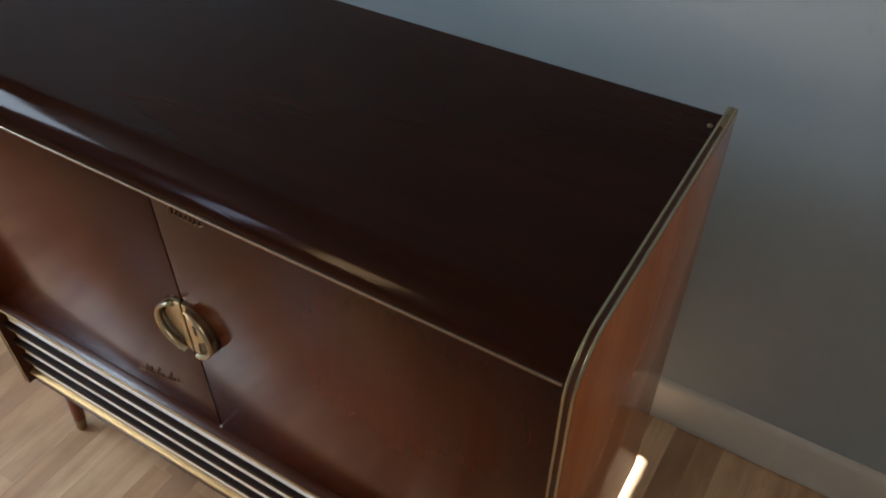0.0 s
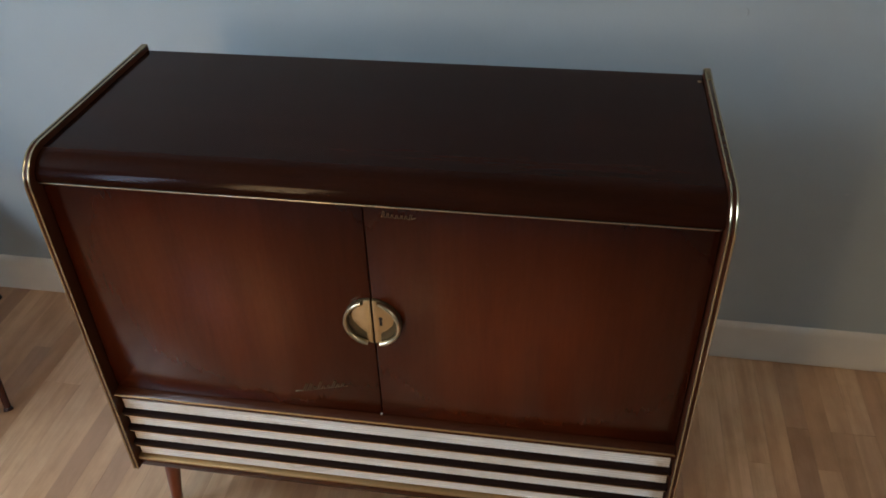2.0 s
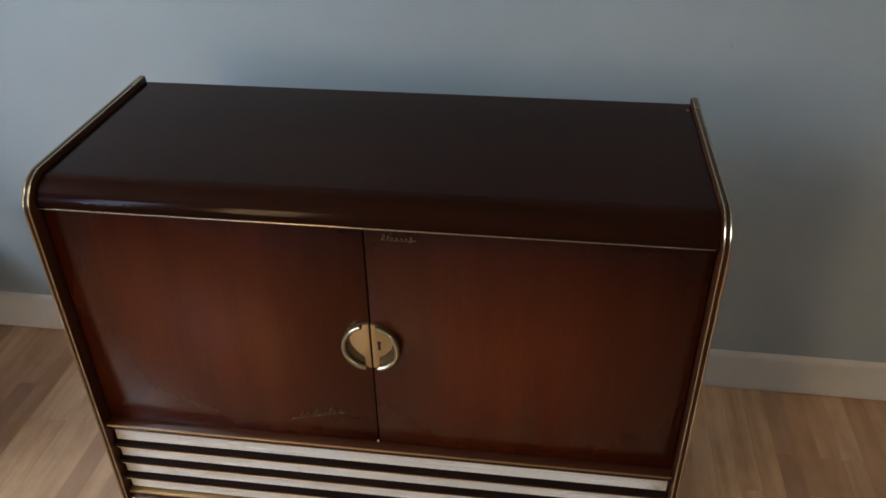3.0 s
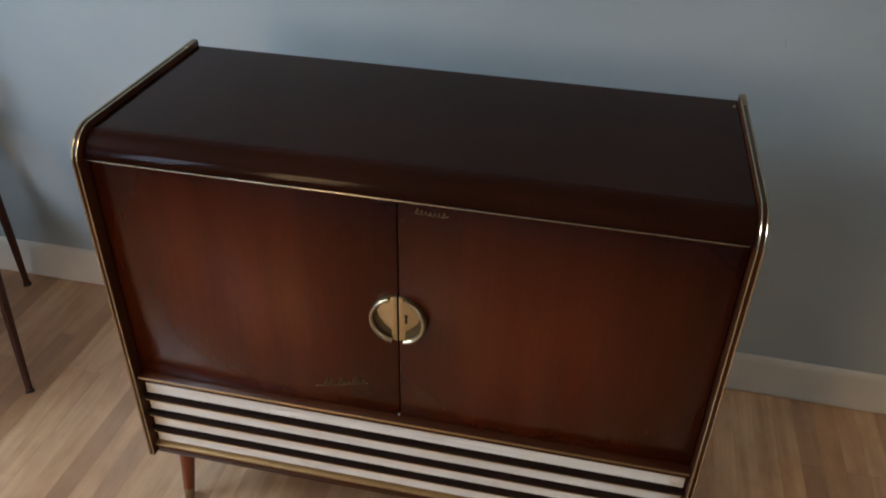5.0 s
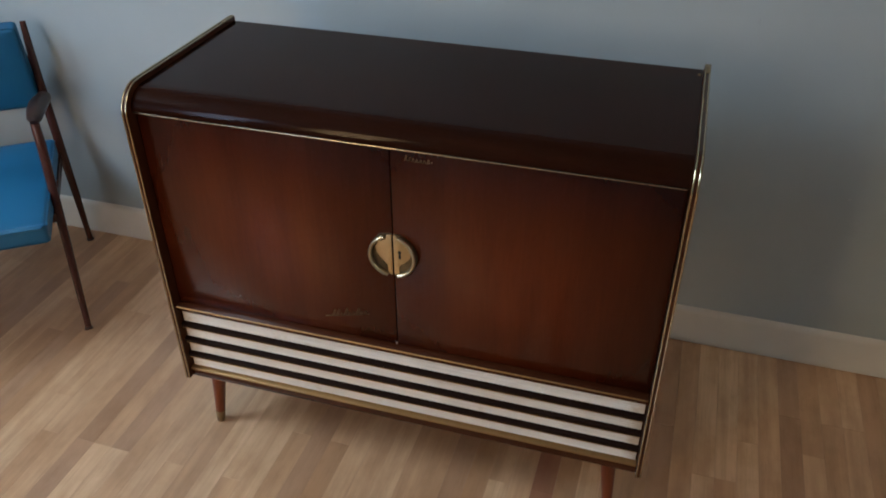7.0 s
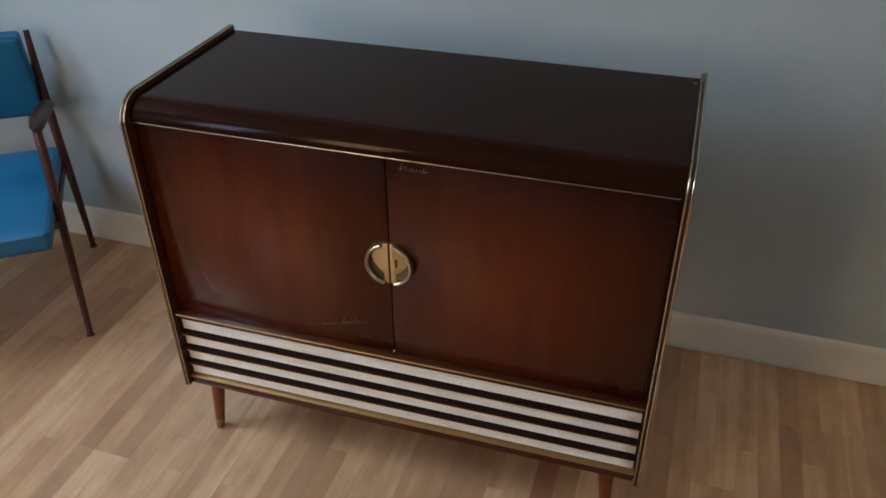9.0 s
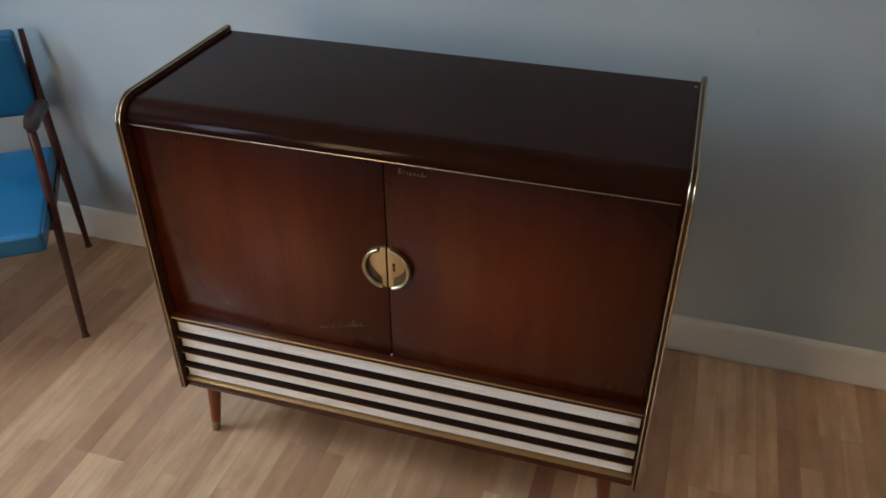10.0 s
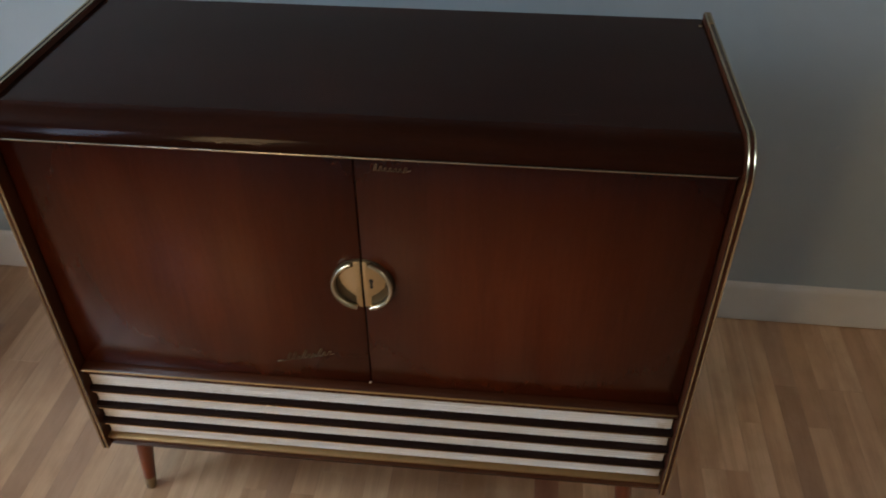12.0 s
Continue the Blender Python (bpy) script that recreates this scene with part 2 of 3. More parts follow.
def add_sweep(bm, path, radii, sides=10, closed=False, flat=1.0):
    """A round bar along a path of points; radii: one or a radius for each point."""
    pts = [Vector(p) for p in path]
    if not hasattr(radii, "__len__"):
        radii = [radii] * len(pts)
    rings = []
    side = None
    for i, p in enumerate(pts):
        a = pts[i - 1] if i or closed else pts[0]
        b = pts[(i + 1) % len(pts)] if i + 1 < len(pts) or closed else pts[-1]
        d = (b - a).normalized()
        if side is None:
            side = d.cross(Vector((0.31, 0.17, 0.93))).normalized()
        side = (side - d * side.dot(d)).normalized()
        up = d.cross(side)
        rings.append([bm.verts.new(p + radii[i] * (math.cos(w) * side + flat * math.sin(w) * up)) for w in (2 * math.pi * k / sides for k in range(sides))])
    n = len(rings)
    for i in range(n if closed else n - 1):
        a, b = rings[i], rings[(i + 1) % n]
        for k in range(sides):
            bm.faces.new((a[k], a[(k + 1) % sides], b[(k + 1) % sides], b[k]))
    if not closed:
        bm.faces.new(rings[0][::-1])
        bm.faces.new(rings[-1])
    return bm


def sweep(*a, **k):
    return add_sweep(bmesh.new(), *a, **k)


def add_prism(bm, outline, axis, a, b, bevel=0.0):
    """A flat outline of (u, v) pairs made solid from a to b along x ('x': u, v are y, z) or y ('y': u, v are x, z)."""
    def at(u, v, w):
        return (w, u, v) if axis == "x" else (u, w, v)
    lo = [bm.verts.new(at(u, v, a)) for u, v in outline]
    hi = [bm.verts.new(at(u, v, b)) for u, v in outline]
    faces = [bm.faces.new(lo), bm.faces.new(hi[::-1])]
    n = len(outline)
    for i in range(n):
        faces.append(bm.faces.new((lo[i], hi[i], hi[(i + 1) % n], lo[(i + 1) % n])))
    bmesh.ops.recalc_face_normals(bm, faces=faces)
    if bevel:
        rim = [e for f in faces[:2] for e in f.edges]
        bmesh.ops.bevel(bm, geom=rim, offset=bevel, segments=2, profile=0.5, affect="EDGES")
    return bm


def prism(*a, **k):
    return add_prism(bmesh.new(), *a, **k)


def arc(cx, cy, r, a0, a1, n):
    return [(cx + r * math.cos(radians(a0 + (a1 - a0) * i / n)), cy + r * math.sin(radians(a0 + (a1 - a0) * i / n))) for i in range(n + 1)]


def empty(name, m=None):
    ob = new(name)
    ob.empty_display_size = 0.05
    if m is not None:
        ob.matrix_world = m
    return ob


# ---- the room ----
def wall(name, along, fixed, out, lo, hi, openings):
    """A wall along x or y from lo to hi whose inner face is at fixed; it is 0.12 m thick; openings go through it."""
    bm = bmesh.new()
    a, b = sorted((fixed, fixed + 0.12 * out))

    def piece(u0, u1, z0, z1):
        if along == "x":
            add_box(bm, u0, u1, a, b, z0, z1)
        else:
            add_box(bm, a, b, u0, u1, z0, z1)
    at = lo
    for u0, u1, z0, z1 in sorted(openings):
        piece(at, u0, 0, ZC)
        piece(u0, u1, 0, z0)
        piece(u0, u1, z1, ZC)
        at = u1
    piece(at, hi, 0, ZC)
    return tagged(part(name, bm, M_WALL, m=ROOM), "blue-grey painted plaster wall with faint scuffs", "wall", kind="structure")


north = wall("wall_north", "x", YN, 1, XW - 0.12, XE + 0.12, [])
for x, z, tilt in ((0.612, 0.628, 30), (0.636, 0.936, -15), (0.93, 0.52, 60)):
    # small chips in the plaster
    bm = bmesh.new()
    bmesh.ops.create_icosphere(bm, subdivisions=2, radius=1.0)
    for v in bm.verts:
        v.co = Vector((v.co.x * 0.003, v.co.y * 0.0007, v.co.z * 0.007)) * (1 + 0.25 * noise.noise(v.co * 2.0 + Vector((x * 9, 0, z))))
    chip = part("plaster_chip", bm, M_CHIP, north, "small grey chip in the wall paint")
    chip.matrix_local = pose(x, YN, z, 0, tilt, 0)
wall("wall_south", "x", YS, -1, XW - 0.12, XE + 0.12, [WIN_S, WIN_SM])
wall("wall_west", "y", XW, -1, YS, YN, [WIN_W])
wall("wall_east", "y", XE, 1, YS, YN, [WIN_E, WIN_SUN])
ceiling = box(XW - 0.12, XE + 0.12, YS - 0.12, YN + 0.12, ZC, ZC + 0.1)
tagged(part("ceiling", ceiling, M_CEIL, m=ROOM), "plain light grey plaster ceiling, unseen, toned down to weaken bounced light", "ceiling", kind="structure")


def baseboard(name, along, fixed, inward, lo, hi):
    """Skirting with a stepped, rounded top edge and a small shoe at the floor."""
    d = inward
    prof = [(0, 0.002), (0.016, 0.002), (0.016, 0.018), (0.0125, 0.024), (0.0125, 0.100), (0.010, 0.109), (0.005, 0.115), (0, 0.117)]
    bm = bmesh.new()
    if along == "x":
        add_prism(bm, [(fixed + d * u, z) for u, z in prof], "x", lo, hi)
    else:
        add_prism(bm, [(fixed + d * u, z) for u, z in prof], "y", lo, hi)
    tagged(part(name, bm, M_TRIM, m=ROOM), "cream-white painted wooden baseboard along the wall", "baseboard", kind="structure")


baseboard("baseboard", "x", YN, -1, XW, XE)
baseboard("baseboard", "x", YS, 1, XW, XE)
baseboard("baseboard", "y", XW, 1, YS + 0.017, YN - 0.017)
baseboard("baseboard", "y", XE, -1, YS + 0.017, YN - 0.017)


def window(name, along, fixed, out, opening, blind=0.0):
    u0, u1, z0, z1 = opening
    top = empty(name, ROOM)
    tagged(top, "white-framed window with clear glass panes", "window", kind="structure")
    y0, y1 = sorted((fixed + out * 0.07, fixed + out * 0.11))

    def bar(what, a0, a1, b0, b1, mat, lo=y0, hi=y1, bevel=0.003):
        bm = box(a0, a1, lo, hi, b0, b1, bevel=bevel) if along == "x" else box(lo, hi, a0, a1, b0, b1, bevel=bevel)
        ob = part(what, bm, mat)
        ob.parent = top
        return ob
    bar("window_frame", u0, u0 + 0.045, z0, z1, M_TRIM)
    bar("window_frame", u1 - 0.045, u1, z0, z1, M_TRIM)
    bar("window_frame", u0 + 0.045, u1 - 0.045, z1 - 0.045, z1, M_TRIM)
    if not blind:
        bar("window_frame", u0 + 0.045, u1 - 0.045, z0, z0 + 0.045, M_TRIM)
        mid = (z0 + z1) / 2
        bar("glazing_bar", u0 + 0.045, u1 - 0.045, mid - 0.012, mid + 0.012, M_TRIM)
    else:
        e0, e1 = sorted((fixed + out * 0.02, fixed + out * 0.025))
        # unseen blind, added to block the sun except for a slit at the sill
        bar("roller_blind", u0 + 0.002, u1 - 0.002, z0 + blind, z1 - 0.002, M_BLIND, e0, e1, 0)
    p0, p1 = sorted((fixed + out * 0.088, fixed + out * 0.092))
    pane = bar("pane", u0 + 0.045, u1 - 0.045, z0 + (0 if blind else 0.045), z1 - 0.045, M_GLASS, p0, p1, 0)
    pane.visible_shadow = False
    if not blind:
        bar("window_sill", u0, u1, z0 - 0.025, z0 - 0.002, M_TRIM, *sorted((fixed - out * 0.04, fixed - out * 0.002)))
    return top


window("window_1", "y", XW, -1, WIN_W)
window("window_2", "x", YS, -1, WIN_S)
window("window_3", "x", YS, -1, WIN_SM)
# the added blind's gap shapes the thin sun strip on the floor
window("window_4", "y", XE, 1, WIN_SUN, blind=0.032)
# blind added nearly closed, so that no sun patch enters here
window("window_5", "y", XE, 1, WIN_E, blind=0.003)


# ---- the radio cabinet ----
W2 = 0.5345          # half the inner width
PT = 0.0130          # side panel
Z_BOT, Z_TOP, Y_BACK = 0.170, 0.921, 0.432
cabinet = tagged(empty("radio_cabinet", pose(0, 0, Z_BOT)), "polished dark mahogany radio console with brass trim on tapered legs", "radio console")
DOWN = Matrix.Translation((0, 0, -Z_BOT))


def cpart(name, bm, mat, parent=cabinet, label=""):
    """A part of the cabinet, given in room heights."""
    ob = new(name, mesh_of(name, bm, mat))
    ob.parent = parent
    if parent is cabinet:
        ob.matrix_local = DOWN
    if label:
        ob["label"] = label
    return ob


def side_profile(inset=0.0):
    r = 0.058 - inset
    yf, zt = -0.014 + inset, Z_TOP - inset
    return [(yf, Z_BOT)] + arc(yf + r, zt - r, r, 180, 90, 14) + [(Y_BACK, zt)]


for s in (-1, 1):
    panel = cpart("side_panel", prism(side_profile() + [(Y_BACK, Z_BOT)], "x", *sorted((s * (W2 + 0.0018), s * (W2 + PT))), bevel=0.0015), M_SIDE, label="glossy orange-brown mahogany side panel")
    cpart("panel_lining", prism(side_profile(0.0012) + [(Y_BACK, Z_BOT)], "x", *sorted((s * W2, s * (W2 + 0.0017)))), M_LINING, panel, "red-brown veneered inner face")
    for x in (s * (W2 + 0.0024), s * (W2 + PT - 0.0022)):
        bead = [(x, y, z) for y, z in side_profile(-0.0008)]
        cpart("brass_bead", sweep(bead, 0.0017, sides=8), M_BEAD, panel, "thin gold-coloured brass bead along the edge")
    cpart("dark_inlay", prism(side_profile(-0.0005) + side_profile(0.004)[::-1], "x", *sorted((s * (W2 + 0.0006), s * (W2 + PT - 0.0004)))), M_RAIL, panel, "dark brown band under two brass beads")
    cpart("end_cap", box(*sorted((s * (W2 + 0.0006), s * (W2 + PT - 0.0002))), 0.388, Y_BACK + 0.001, Z_TOP - 0.001, Z_TOP + 0.0022, bevel=0.0008), M_FERRULE, panel, "dull brass cap at the end of the beads")


def top_profile(inset=0.0):
    out = [(0.0 + inset, 0.872)]
    for i in range(1, 15):
        a = radians(90 * i / 14)
        out.append((0.050 - (0.050 - inset) * math.cos(a), 0.872 + (0.040 - inset) * math.sin(a)))
    out.append((Y_BACK - 0.004, 0.912 - inset))
    return out


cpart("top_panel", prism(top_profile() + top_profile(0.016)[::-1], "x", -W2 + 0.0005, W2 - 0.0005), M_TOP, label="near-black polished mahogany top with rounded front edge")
cpart("brass_strip", box(-W2 + 0.001, W2 - 0.0045, -0.002, 0.012, 0.8683, 0.8709, bevel=0.0010), M_STRIP, label="thin brass strip under the top")
cpart("screw", sweep([(0.5265, 0.398, 0.9120), (0.5265, 0.398, 0.9135), (0.5265, 0.398, 0.9142)], [0.0034, 0.0032, 0.0020], sides=12), M_FERRULE, label="tiny brass screw head")
cpart("bottom_panel", box(-W2, W2, 0.004, Y_BACK - 0.012, 0.172, 0.184), M_DARK)
cpart("back_panel", box(-W2, W2, Y_BACK - 0.012, Y_BACK - 0.004, 0.172, 0.890), M_DARK)

DOOR_Y = 0.008
for s, mat in ((-1, M_DOOR_L), (1, M_DOOR_R)):
    x0, x1 = sorted((s * 0.0007, s * (W2 - 0.002)))
    door = cpart("door", box(x0, x1, DOOR_Y, DOOR_Y + 0.018, 0.3935, 0.8645, bevel=0.0022), mat, label="closed mahogany door with shaded lacquer edges")
    # round brass pull: a back plate, a raised tongue, a broken ring
    hc = 0.629
    half = arc(0, hc, 0.0500, 90, 270, 28) if s < 0 else arc(0, hc, 0.0500, 90, -90, 28)
    half = [(s * max(abs(x), 0.0017), z) for x, z in half]
    plate = cpart("handle_plate", prism(half, "y", DOOR_Y - 0.0025, DOOR_Y - 0.0002), M_RECESS, door, "recessed brass half-round plate")
    tongue = [(0.0017, 0.047), (0.012, 0.046), (0.014, 0.036), (0.030, 0.028), (0.037, 0.014), (0.034, 0.001), (0.025, -0.012), (0.015, -0.022), (0.012, -0.025), (0.0115, -0.041), (0.007, -0.047), (0.0017, -0.048)]
    if s > 0:
        tongue = [(0.0017, 0.047), (0.009, 0.046), (0.010, 0.038), (0.030, 0.032), (0.039, 0.014), (0.035, -0.003), (0.025, -0.015), (0.015, -0.022), (0.013, -0.026), (0.0125, -0.041), (0.008, -0.046), (0.0017, -0.047)]
    cpart("lock_plate", prism([(s * x, hc + z) for x, z in tongue], "y", DOOR_Y - 0.0045, DOOR_Y - 0.0025, bevel=0.0006), M_BRASS, plate, "smooth yellow brass lock plate")
    a0, a1 = (110, 257) if s < 0 else (74, -77)
    ring = [(x, DOOR_Y - 0.0080 - 0.0024 * math.sin(math.pi * i / 30), z) for i, (x, z) in enumerate(arc(0, hc, 0.0462, a0, a1, 30))]
    pull = cpart("pull_ring", sweep(ring, [0.0056 if 1 < i < 29 else 0.0048 for i in range(31)], sides=14, flat=0.66), M_RING, plate, "polished brass crescent pull")
    # the pull stands on a thin curved wall
    bm = bmesh.new()
    b0, b1 = (122, 176) if s < 0 else (60, 4)
    wall_out = arc(0, hc, 0.0492, b0, b1, 16) + arc(0, hc, 0.0468, b1, b0, 16)
    add_prism(bm, wall_out, "y", DOOR_Y - 0.0078, DOOR_Y - 0.0024)
    cpart("pull_wall", bm, M_FERRULE, pull, "dark brass side of the pull")
    if s > 0:
        key = arc(0.0145, hc + 0.0095, 0.0036, -55, 235, 12) + [(0.0120, hc - 0.006), (0.0170, hc - 0.006)]
        cpart("keyhole", prism(key, "y", DOOR_Y - 0.0049, DOOR_Y - 0.0043), M_BLACK, plate, "small black keyhole")
    # worn script emblem, kept as plain joined strokes
    bm = bmesh.new()
    if s < 0:
        x0, z0, step, rise, lean, thick = -0.148, 0.438, 0.0093, 0.0026, 0.42, 0.0008
        tall = (0.020, 0.020, 0.009, 0.021, 0.009, 0.009, 0.020, 0.010, 0.010)
    else:
        x0, z0, step, rise, lean, thick = 0.030, 0.845, 0.0072, -0.0002, 0.25, 0.0008
        tall = (0.011, 0.008, 0.006, 0.006, 0.006, 0.006, 0.009)
    line = [(x0 - 1.6 * step, z0 - 0.0035), (x0 - 0.6 * step, z0 - 0.0005)]
    for i, h in enumerate(tall):
        x, z = x0 + step * i, z0 + rise * i
        line += [(x, z), (x + lean * h, z + h), (x + lean * h + 0.28 * step, z + 0.92 * h), (x + 0.42 * step, z + 0.0008)]
    line.append((line[-1][0] + step, line[-1][1] + 0.003))
    if s > 0:
        line = line[2:]
    add_sweep(bm, [(x, DOOR_Y - 0.0007, z) for x, z in line], [thick * (0.8 + 0.5 * (i % 3 == 0)) for i in range(len(line))], sides=6)
    cpart("emblem", bm, M_WORN, door, "small worn brass script emblem")
    if s < 0:
        chip = box(-0.0034, -0.0008, DOOR_Y - 0.0005, DOOR_Y + 0.004, 0.3932, 0.3980, bevel=0.0005)
        cpart("edge_chip", chip, M_CREAM, door, "tiny pale chip at the door corner")

# the louvred loudspeaker grille below the doors
cpart("grille_rail", prism([(0.000, 0.3720), (-0.0045, 0.3740), (-0.0050, 0.3790), (-0.0078, 0.3815), (-0.0078, 0.3870), (-0.004, 0.3895), (0.006, 0.3915), (0.020, 0.3915), (0.020, 0.3720)], "x", -W2 + 0.001, W2 - 0.001, bevel=0.0006), M_RAIL, label="moulded mahogany rail above the grille")
cpart("brass_strip", sweep([(-W2 + 0.002, -0.0080, 0.3872), (W2 - 0.002, -0.0080, 0.3872)], 0.0017, sides=8), M_MUSTARD)
cpart("grille_backing", box(-W2 + 0.0005, W2 - 0.0005, 0.024, 0.030, 0.1845, 0.392), M_BLACK)
for i in range(4):
    z1 = 0.3680 - 0.0457 * i
    z0 = z1 - 0.0305
    n = 5
    outline = [(0.020, z1), (0.020, z0)]
    for k in range(n):
        a = z0 + (z1 - z0) * k / n
        h = (z1 - z0) / n
        outline += [(0.0060, a + 0.0006), (0.0035, a + h * 0.3), (0.0035, a + h * 0.7), (0.0060, a + h - 0.0006)]
    cpart("slat", prism(outline, "x", -W2 + 0.006, W2 - 0.005), M_CREAM, label="cream ribbed grille slat")
    if i < 3:
        zb = z0 - 0.0150
        cpart("batten", prism([(0.020, z0 - 0.0012), (0.004, z0 - 0.0012), (-0.0035, z0 - 0.0045), (-0.0035, zb + 0.002), (-0.001, zb), (0.020, zb)], "x", -W2 + 0.001, W2 - 0.001), M_BATTEN, label="dark mahogany batten")
        cpart("brass_strip", sweep([(-W2 + 0.004, -0.0030, zb + 0.0012), (W2 - 0.004, -0.0030, zb + 0.0012)], 0.0011, sides=6), M_MUSTARD)
for s in (-1, 1):
    cpart("grille_end", box(*sorted((s * (W2 - 0.001), s * (W2 - 0.0045))), 0.008, 0.020, 0.1995, 0.371), M_RAIL)
cpart("brass_strip", prism([(-0.0035, 0.1900), (-0.0065, 0.1925), (-0.0065, 0.1960), (-0.002, 0.1985), (0.018, 0.1985), (0.018, 0.1900)], "x", -W2 + 0.001, W2 - 0.001), M_MUSTARD, label="dull brass strip below the grille")
cpart("base_rail", box(-W2 + 0.0005, W2 - 0.0005, -0.004, 0.020, 0.1705, 0.1895, bevel=0.002), M_RAIL, label="mahogany base rail")


def leg(x, y, sx, sy):
    """A splayed, tapered leg with a brass ferrule; x, y: its foot."""
    n = 10
    top = Vector((x - 0.015 * sx, y + 0.012 * sy, 0.1715))
    foot = Vector((x, y, 0.0))
    pts, rad = [], []
    for i in range(n + 1):
        f = i / n
        p = foot.lerp(top, 0.19 + 0.81 * f)
        pts.append(p)
        rad.append(0.0118 + 0.0066 * f)
    bar = cpart("leg", sweep(pts, rad, sides=16), M_LEG, label="tapered red-brown wooden leg")
    tip = [foot.lerp(top, f) for f in (0.0, 0.012, 0.05, 0.18, 0.20, 0.205)]
    cpart("ferrule", sweep(tip, [0.0092, 0.0100, 0.0104, 0.0124, 0.0126, 0.0118], sides=16), M_FERRULE, bar, "tarnished brass ferrule")


for sx, x in ((-1, -0.502), (1, 0.488)):
    leg(x, 0.022, sx, 1)
    leg(x, 0.392, sx, -1)


# ---- the armchair beside it ----
def armchair(m):
    top = tagged(empty("armchair", m), "turquoise-blue vinyl armchair with slender dark walnut frame", "armchair")

    def p(name, bm, mat, label="", parent=top):
        ob = new(name, mesh_of(name, bm, mat))
        ob.parent = parent
        if label:
            ob["label"] = label
        return ob

    wide = 0.56
    for y, o in ((0.0, -1), (-wide, 1)):
        # front leg leans back up to the armrest and bends into it
        front = [(0.0, y, 0.004), (-0.045, y, 0.16), (-0.095, y, 0.33), (-0.150, y, 0.52), (-0.163, y + 0.002 * o, 0.565), (-0.180, y + 0.004 * o, 0.588)]
        fl = p("front_leg", sweep(front, [0.0085, 0.0105, 0.0125, 0.0130, 0.0128, 0.0120], sides=14), M_CHAIR, "slender tapered dark walnut front leg")
        p("glide", sweep([(0.003, y, 0.0), (0.0, y, 0.007)], [0.0125, 0.0105], sides=14), M_ARM, "small dark foot glide", fl)
        rear = [(-0.498, y, 0.004), (-0.482, y, 0.18), (-0.478, y + 0.004 * o, 0.36), (-0.486, y + 0.008 * o, 0.52), (-0.510, y + 0.012 * o, 0.64), (-0.536, y + 0.014 * o, 0.752)]
        rl = p("rear_leg", sweep(rear, [0.0085, 0.0115, 0.0135, 0.0135, 0.0115, 0.0085], sides=14), M_CHAIR, "dark walnut rear leg that rises into the back post")
        p("glide", sweep([(-0.499, y, 0.0), (-0.498, y, 0.007)], [0.0125, 0.0105], sides=14), M_ARM, "small dark foot glide", rl)
        arm = [(-0.150, y, 0.598), (-0.165, y, 0.601), (-0.22, y, 0.600), (-0.30, y, 0.588), (-0.39, y, 0.567), (-0.455, y + 0.004 * o, 0.550), (-0.482, y + 0.006 * o, 0.543)]
        p("armrest", sweep(arm, [0.010, 0.019, 0.024, 0.026, 0.024, 0.019, 0.012], sides=16, flat=0.62), M_ARM, "rounded black-brown wooden armrest")
        p("side_rail", box(-0.47, -0.085, *sorted((y + o * 0.006, y + o * 0.026)), 0.322, 0.3515, bevel=0.004), M_CHAIR)
    p("cross_rail", box(-0.105, -0.085, -wide + 0.027, -0.027, 0.322, 0.350, bevel=0.003), M_CHAIR)
    p("cross_rail", box(-0.470, -0.450, -wide + 0.027, -0.027, 0.322, 0.350, bevel=0.003), M_CHAIR)

    def cushion(x0, x1, y0, y1, z0, z1, dome):
        bm = box(x0, x1, y0, y1, z0, z1)
        bmesh.ops.subdivide_edges(bm, edges=bm.edges[:], cuts=9, use_grid_fill=True)
        for v in bm.verts:
            u = 2 * (v.co.x - x0) / (x1 - x0) - 1
            w = 2 * (v.co.y - y0) / (y1 - y0) - 1
            if v.co.z > (z0 + z1) / 2:
                v.co.z += dome * (1 - u * u) * (1 - w * w) * (v.co.z - z0) / (z1 - z0)
        corners = [e for e in bm.edges if len(e.link_faces) == 2 and e.calc_face_angle(0) > radians(50)]
        bmesh.ops.bevel(bm, geom=corners, offset=0.012, segments=3, profile=0.5, affect="EDGES")
        return bm

    seat = p("seat", cushion(-0.450, 0.074, -wide + 0.010, -0.010, 0.352, 0.412, 0.022), M_VINYL, "padded turquoise-blue vinyl seat cushion")
    rim = [(0.073, -0.022), (0.073, -wide + 0.022), (0.062, -wide + 0.011), (-0.44, -wide + 0.011), (-0.44, -0.011), (0.062, -0.011)]
    p("piping", sweep([(x, y, 0.403) for x, y in rim], 0.0035, sides=8, closed=True), M_VINYL, "raised vinyl piping", seat)
    back = p("backrest", cushion(-0.135, 0.135, -wide + 0.030, -0.022, -0.022, 0.024, 0.016), M_VINYL, "padded turquoise-blue vinyl backrest")
    lean = Matrix.Translation((-0.478, 0, 0.640)) @ Euler((0, radians(-(90 - 13)) + math.pi, 0)).to_matrix().to_4x4()
    back.matrix_local = lean
    rim = [(-0.128, -0.030), (0.128, -0.030), (0.128, -wide + 0.038), (-0.128, -wide + 0.038)]
    p("piping", sweep([(x, y, 0.013) for x, y in rim], 0.0032, sides=8, closed=True), M_VINYL, "raised vinyl piping", back)
    for y in (-0.12, -wide + 0.12):
        p("back_bracket", box(-0.520, -0.500, y - 0.02, y + 0.02, 0.60, 0.66, bevel=0.003), M_CHAIR)
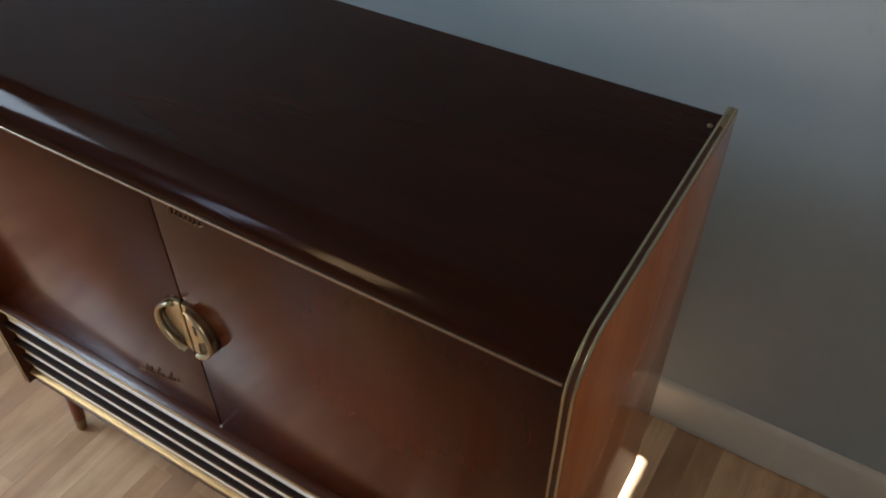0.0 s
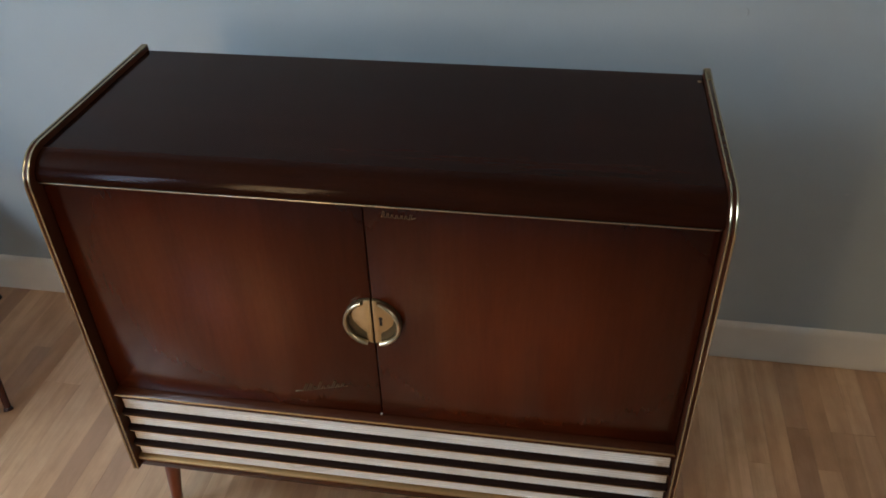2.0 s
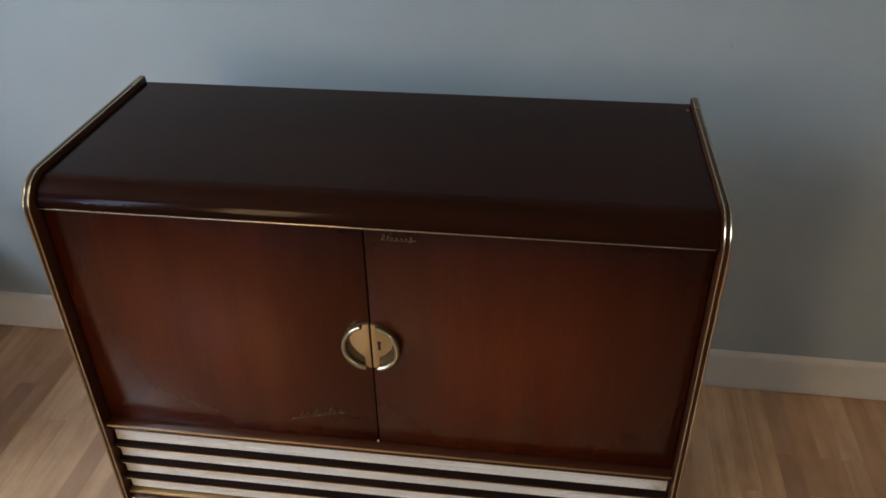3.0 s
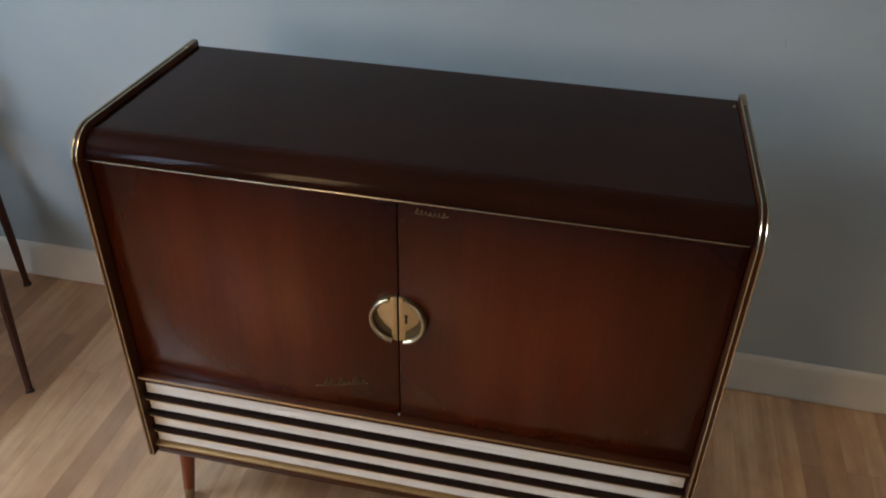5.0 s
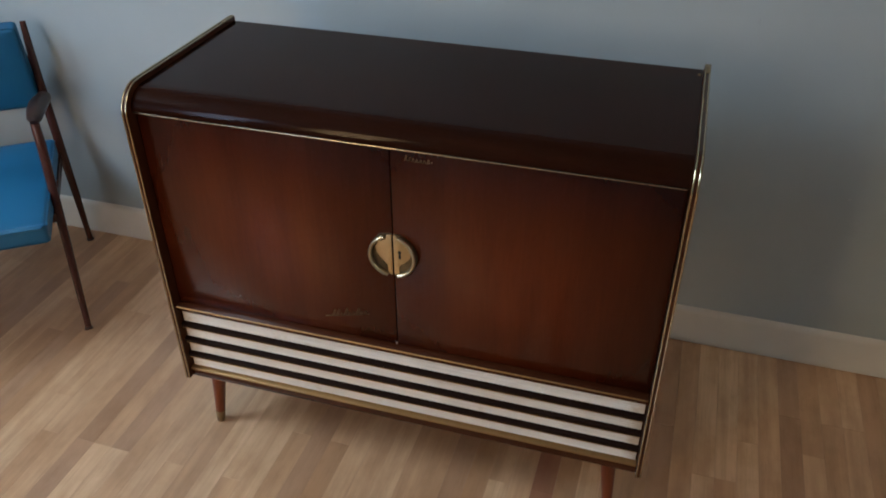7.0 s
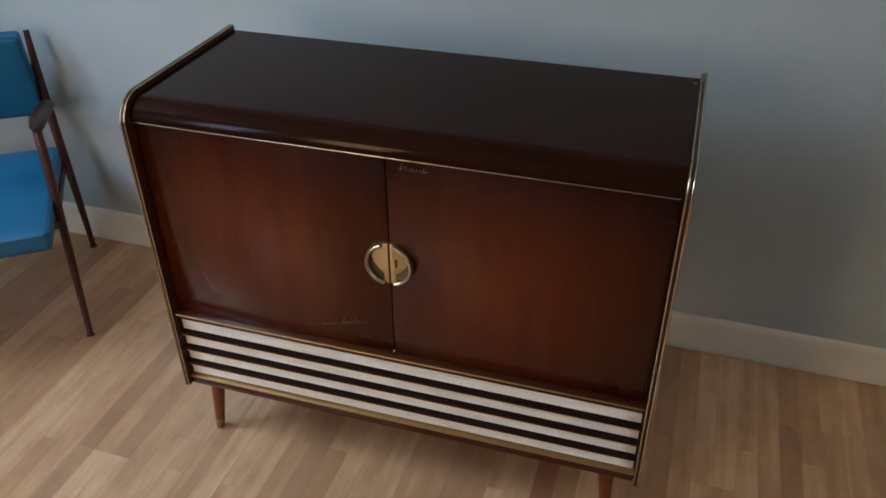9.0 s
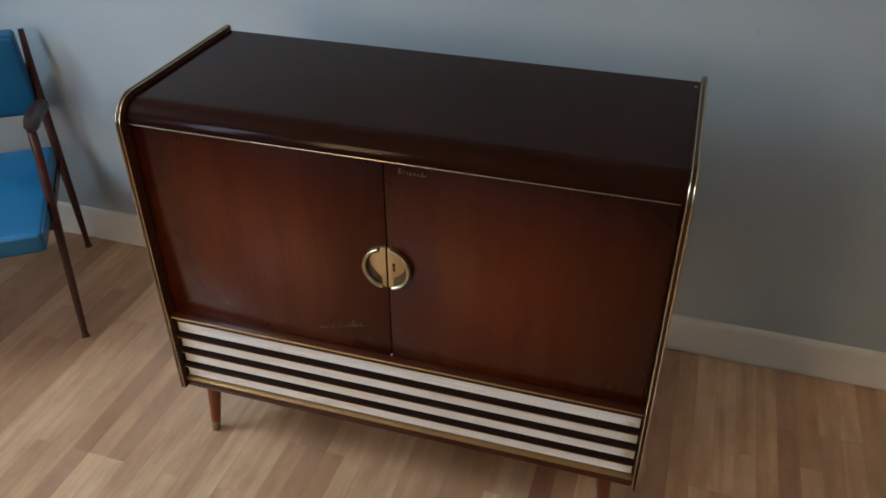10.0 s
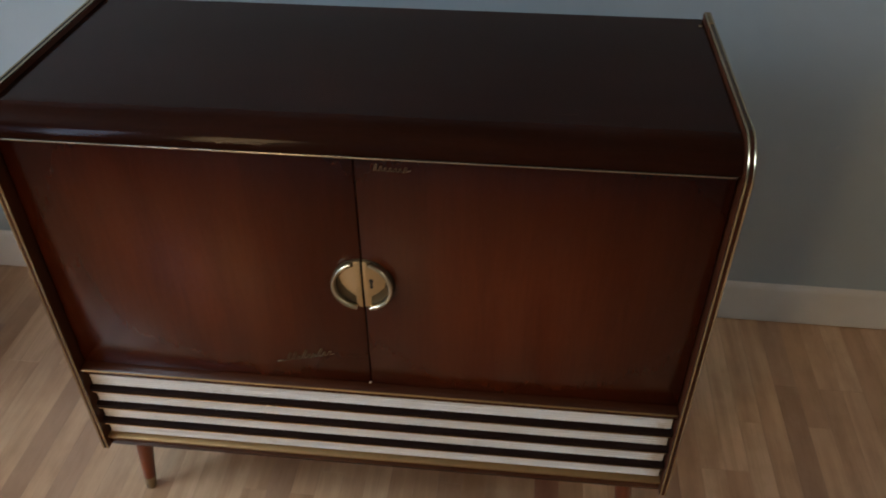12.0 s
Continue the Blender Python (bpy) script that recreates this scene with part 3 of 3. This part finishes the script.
    p("back_rail", box(-0.535, -0.522, -wide + 0.004, -0.004, 0.610, 0.650, bevel=0.003), M_CHAIR)
    return top


armchair(pose(-1.058, 0.236, 0, 0, 0, -54.3))


# ---- floor boards, last ----
floor = tagged(part("floor", box(XW - 0.12, XE + 0.12, YS - 0.12, YN + 0.12, -0.05, -0.0035), M_GAP, m=ROOM), "honey-coloured oak strip floor with mixed board tones", "floor", kind="structure")
BW = 0.0513
LENGTHS = (0.24, 0.36, 0.5, 0.66, 0.84, 1.05)
TONES = {"": M_OAK, "red": M_OAK_RED, "brown": M_OAK_BROWN}
BOARD = {}
for length in LENGTHS:
    for tone, mat in TONES.items():
        BOARD[length, tone] = mesh_of("plank", box(0.0001, BW - 0.0001, -length + 0.0001, -0.0001, -0.012, 0.0, bevel=0.0002, segments=1), mat, smooth=False)
# darker boards: left edge, from y, to y
DARK = [(0.3105, -0.30, 0.55, "red"), (0.1055, -0.25, 0.5, "brown"), (-0.2535, -0.5, 0.2, "brown"), (0.567, -0.3, 0.35, "brown"),
        (-0.818, -0.6, 0.22, "brown"), (-0.715, -0.1, 0.4, "brown"), (-1.125, -0.2, 0.45, "brown"), (-1.33, -0.5, 0.3, "brown"), (0.875, 0.2, 0.7, "brown")]
far = bmesh.new()
rng = random.Random(7)
made = 0
x = 0.3105 - BW * math.ceil((0.3105 - XW) / BW)
while x < XE - 0.01:
    y = YN - 0.001
    near = -1.7 < x < 1.4
    first = True
    while y > YS + 0.02:
        length = rng.choice(LENGTHS)
        if first:
            length, first = rng.choice(LENGTHS[:5]), False
        if near and y > -0.42 and made < 300:
            tone = ""
            for left, lo, hi, what in DARK:
                if abs(x - left) < BW * 0.45 and lo < y and y - length < hi and y - length / 2 > lo - 0.2:
                    tone = what
            ob = new("plank", BOARD[length, tone])
            ob.location = (x, y, -0.0003 * rng.random())
            ob.parent = floor
            made += 1
        else:
            end = max(y - length, YS)
            add_box(far, max(x, XW) + 0.0004, min(x + BW, XE) - 0.0004, end + 0.0004, y - 0.0004, -0.012, -0.0003 * rng.random())
        y -= length
    x += BW
rest = part("planks", far, M_OAK_FAR, floor)
tagged(rest, kind="stuff")
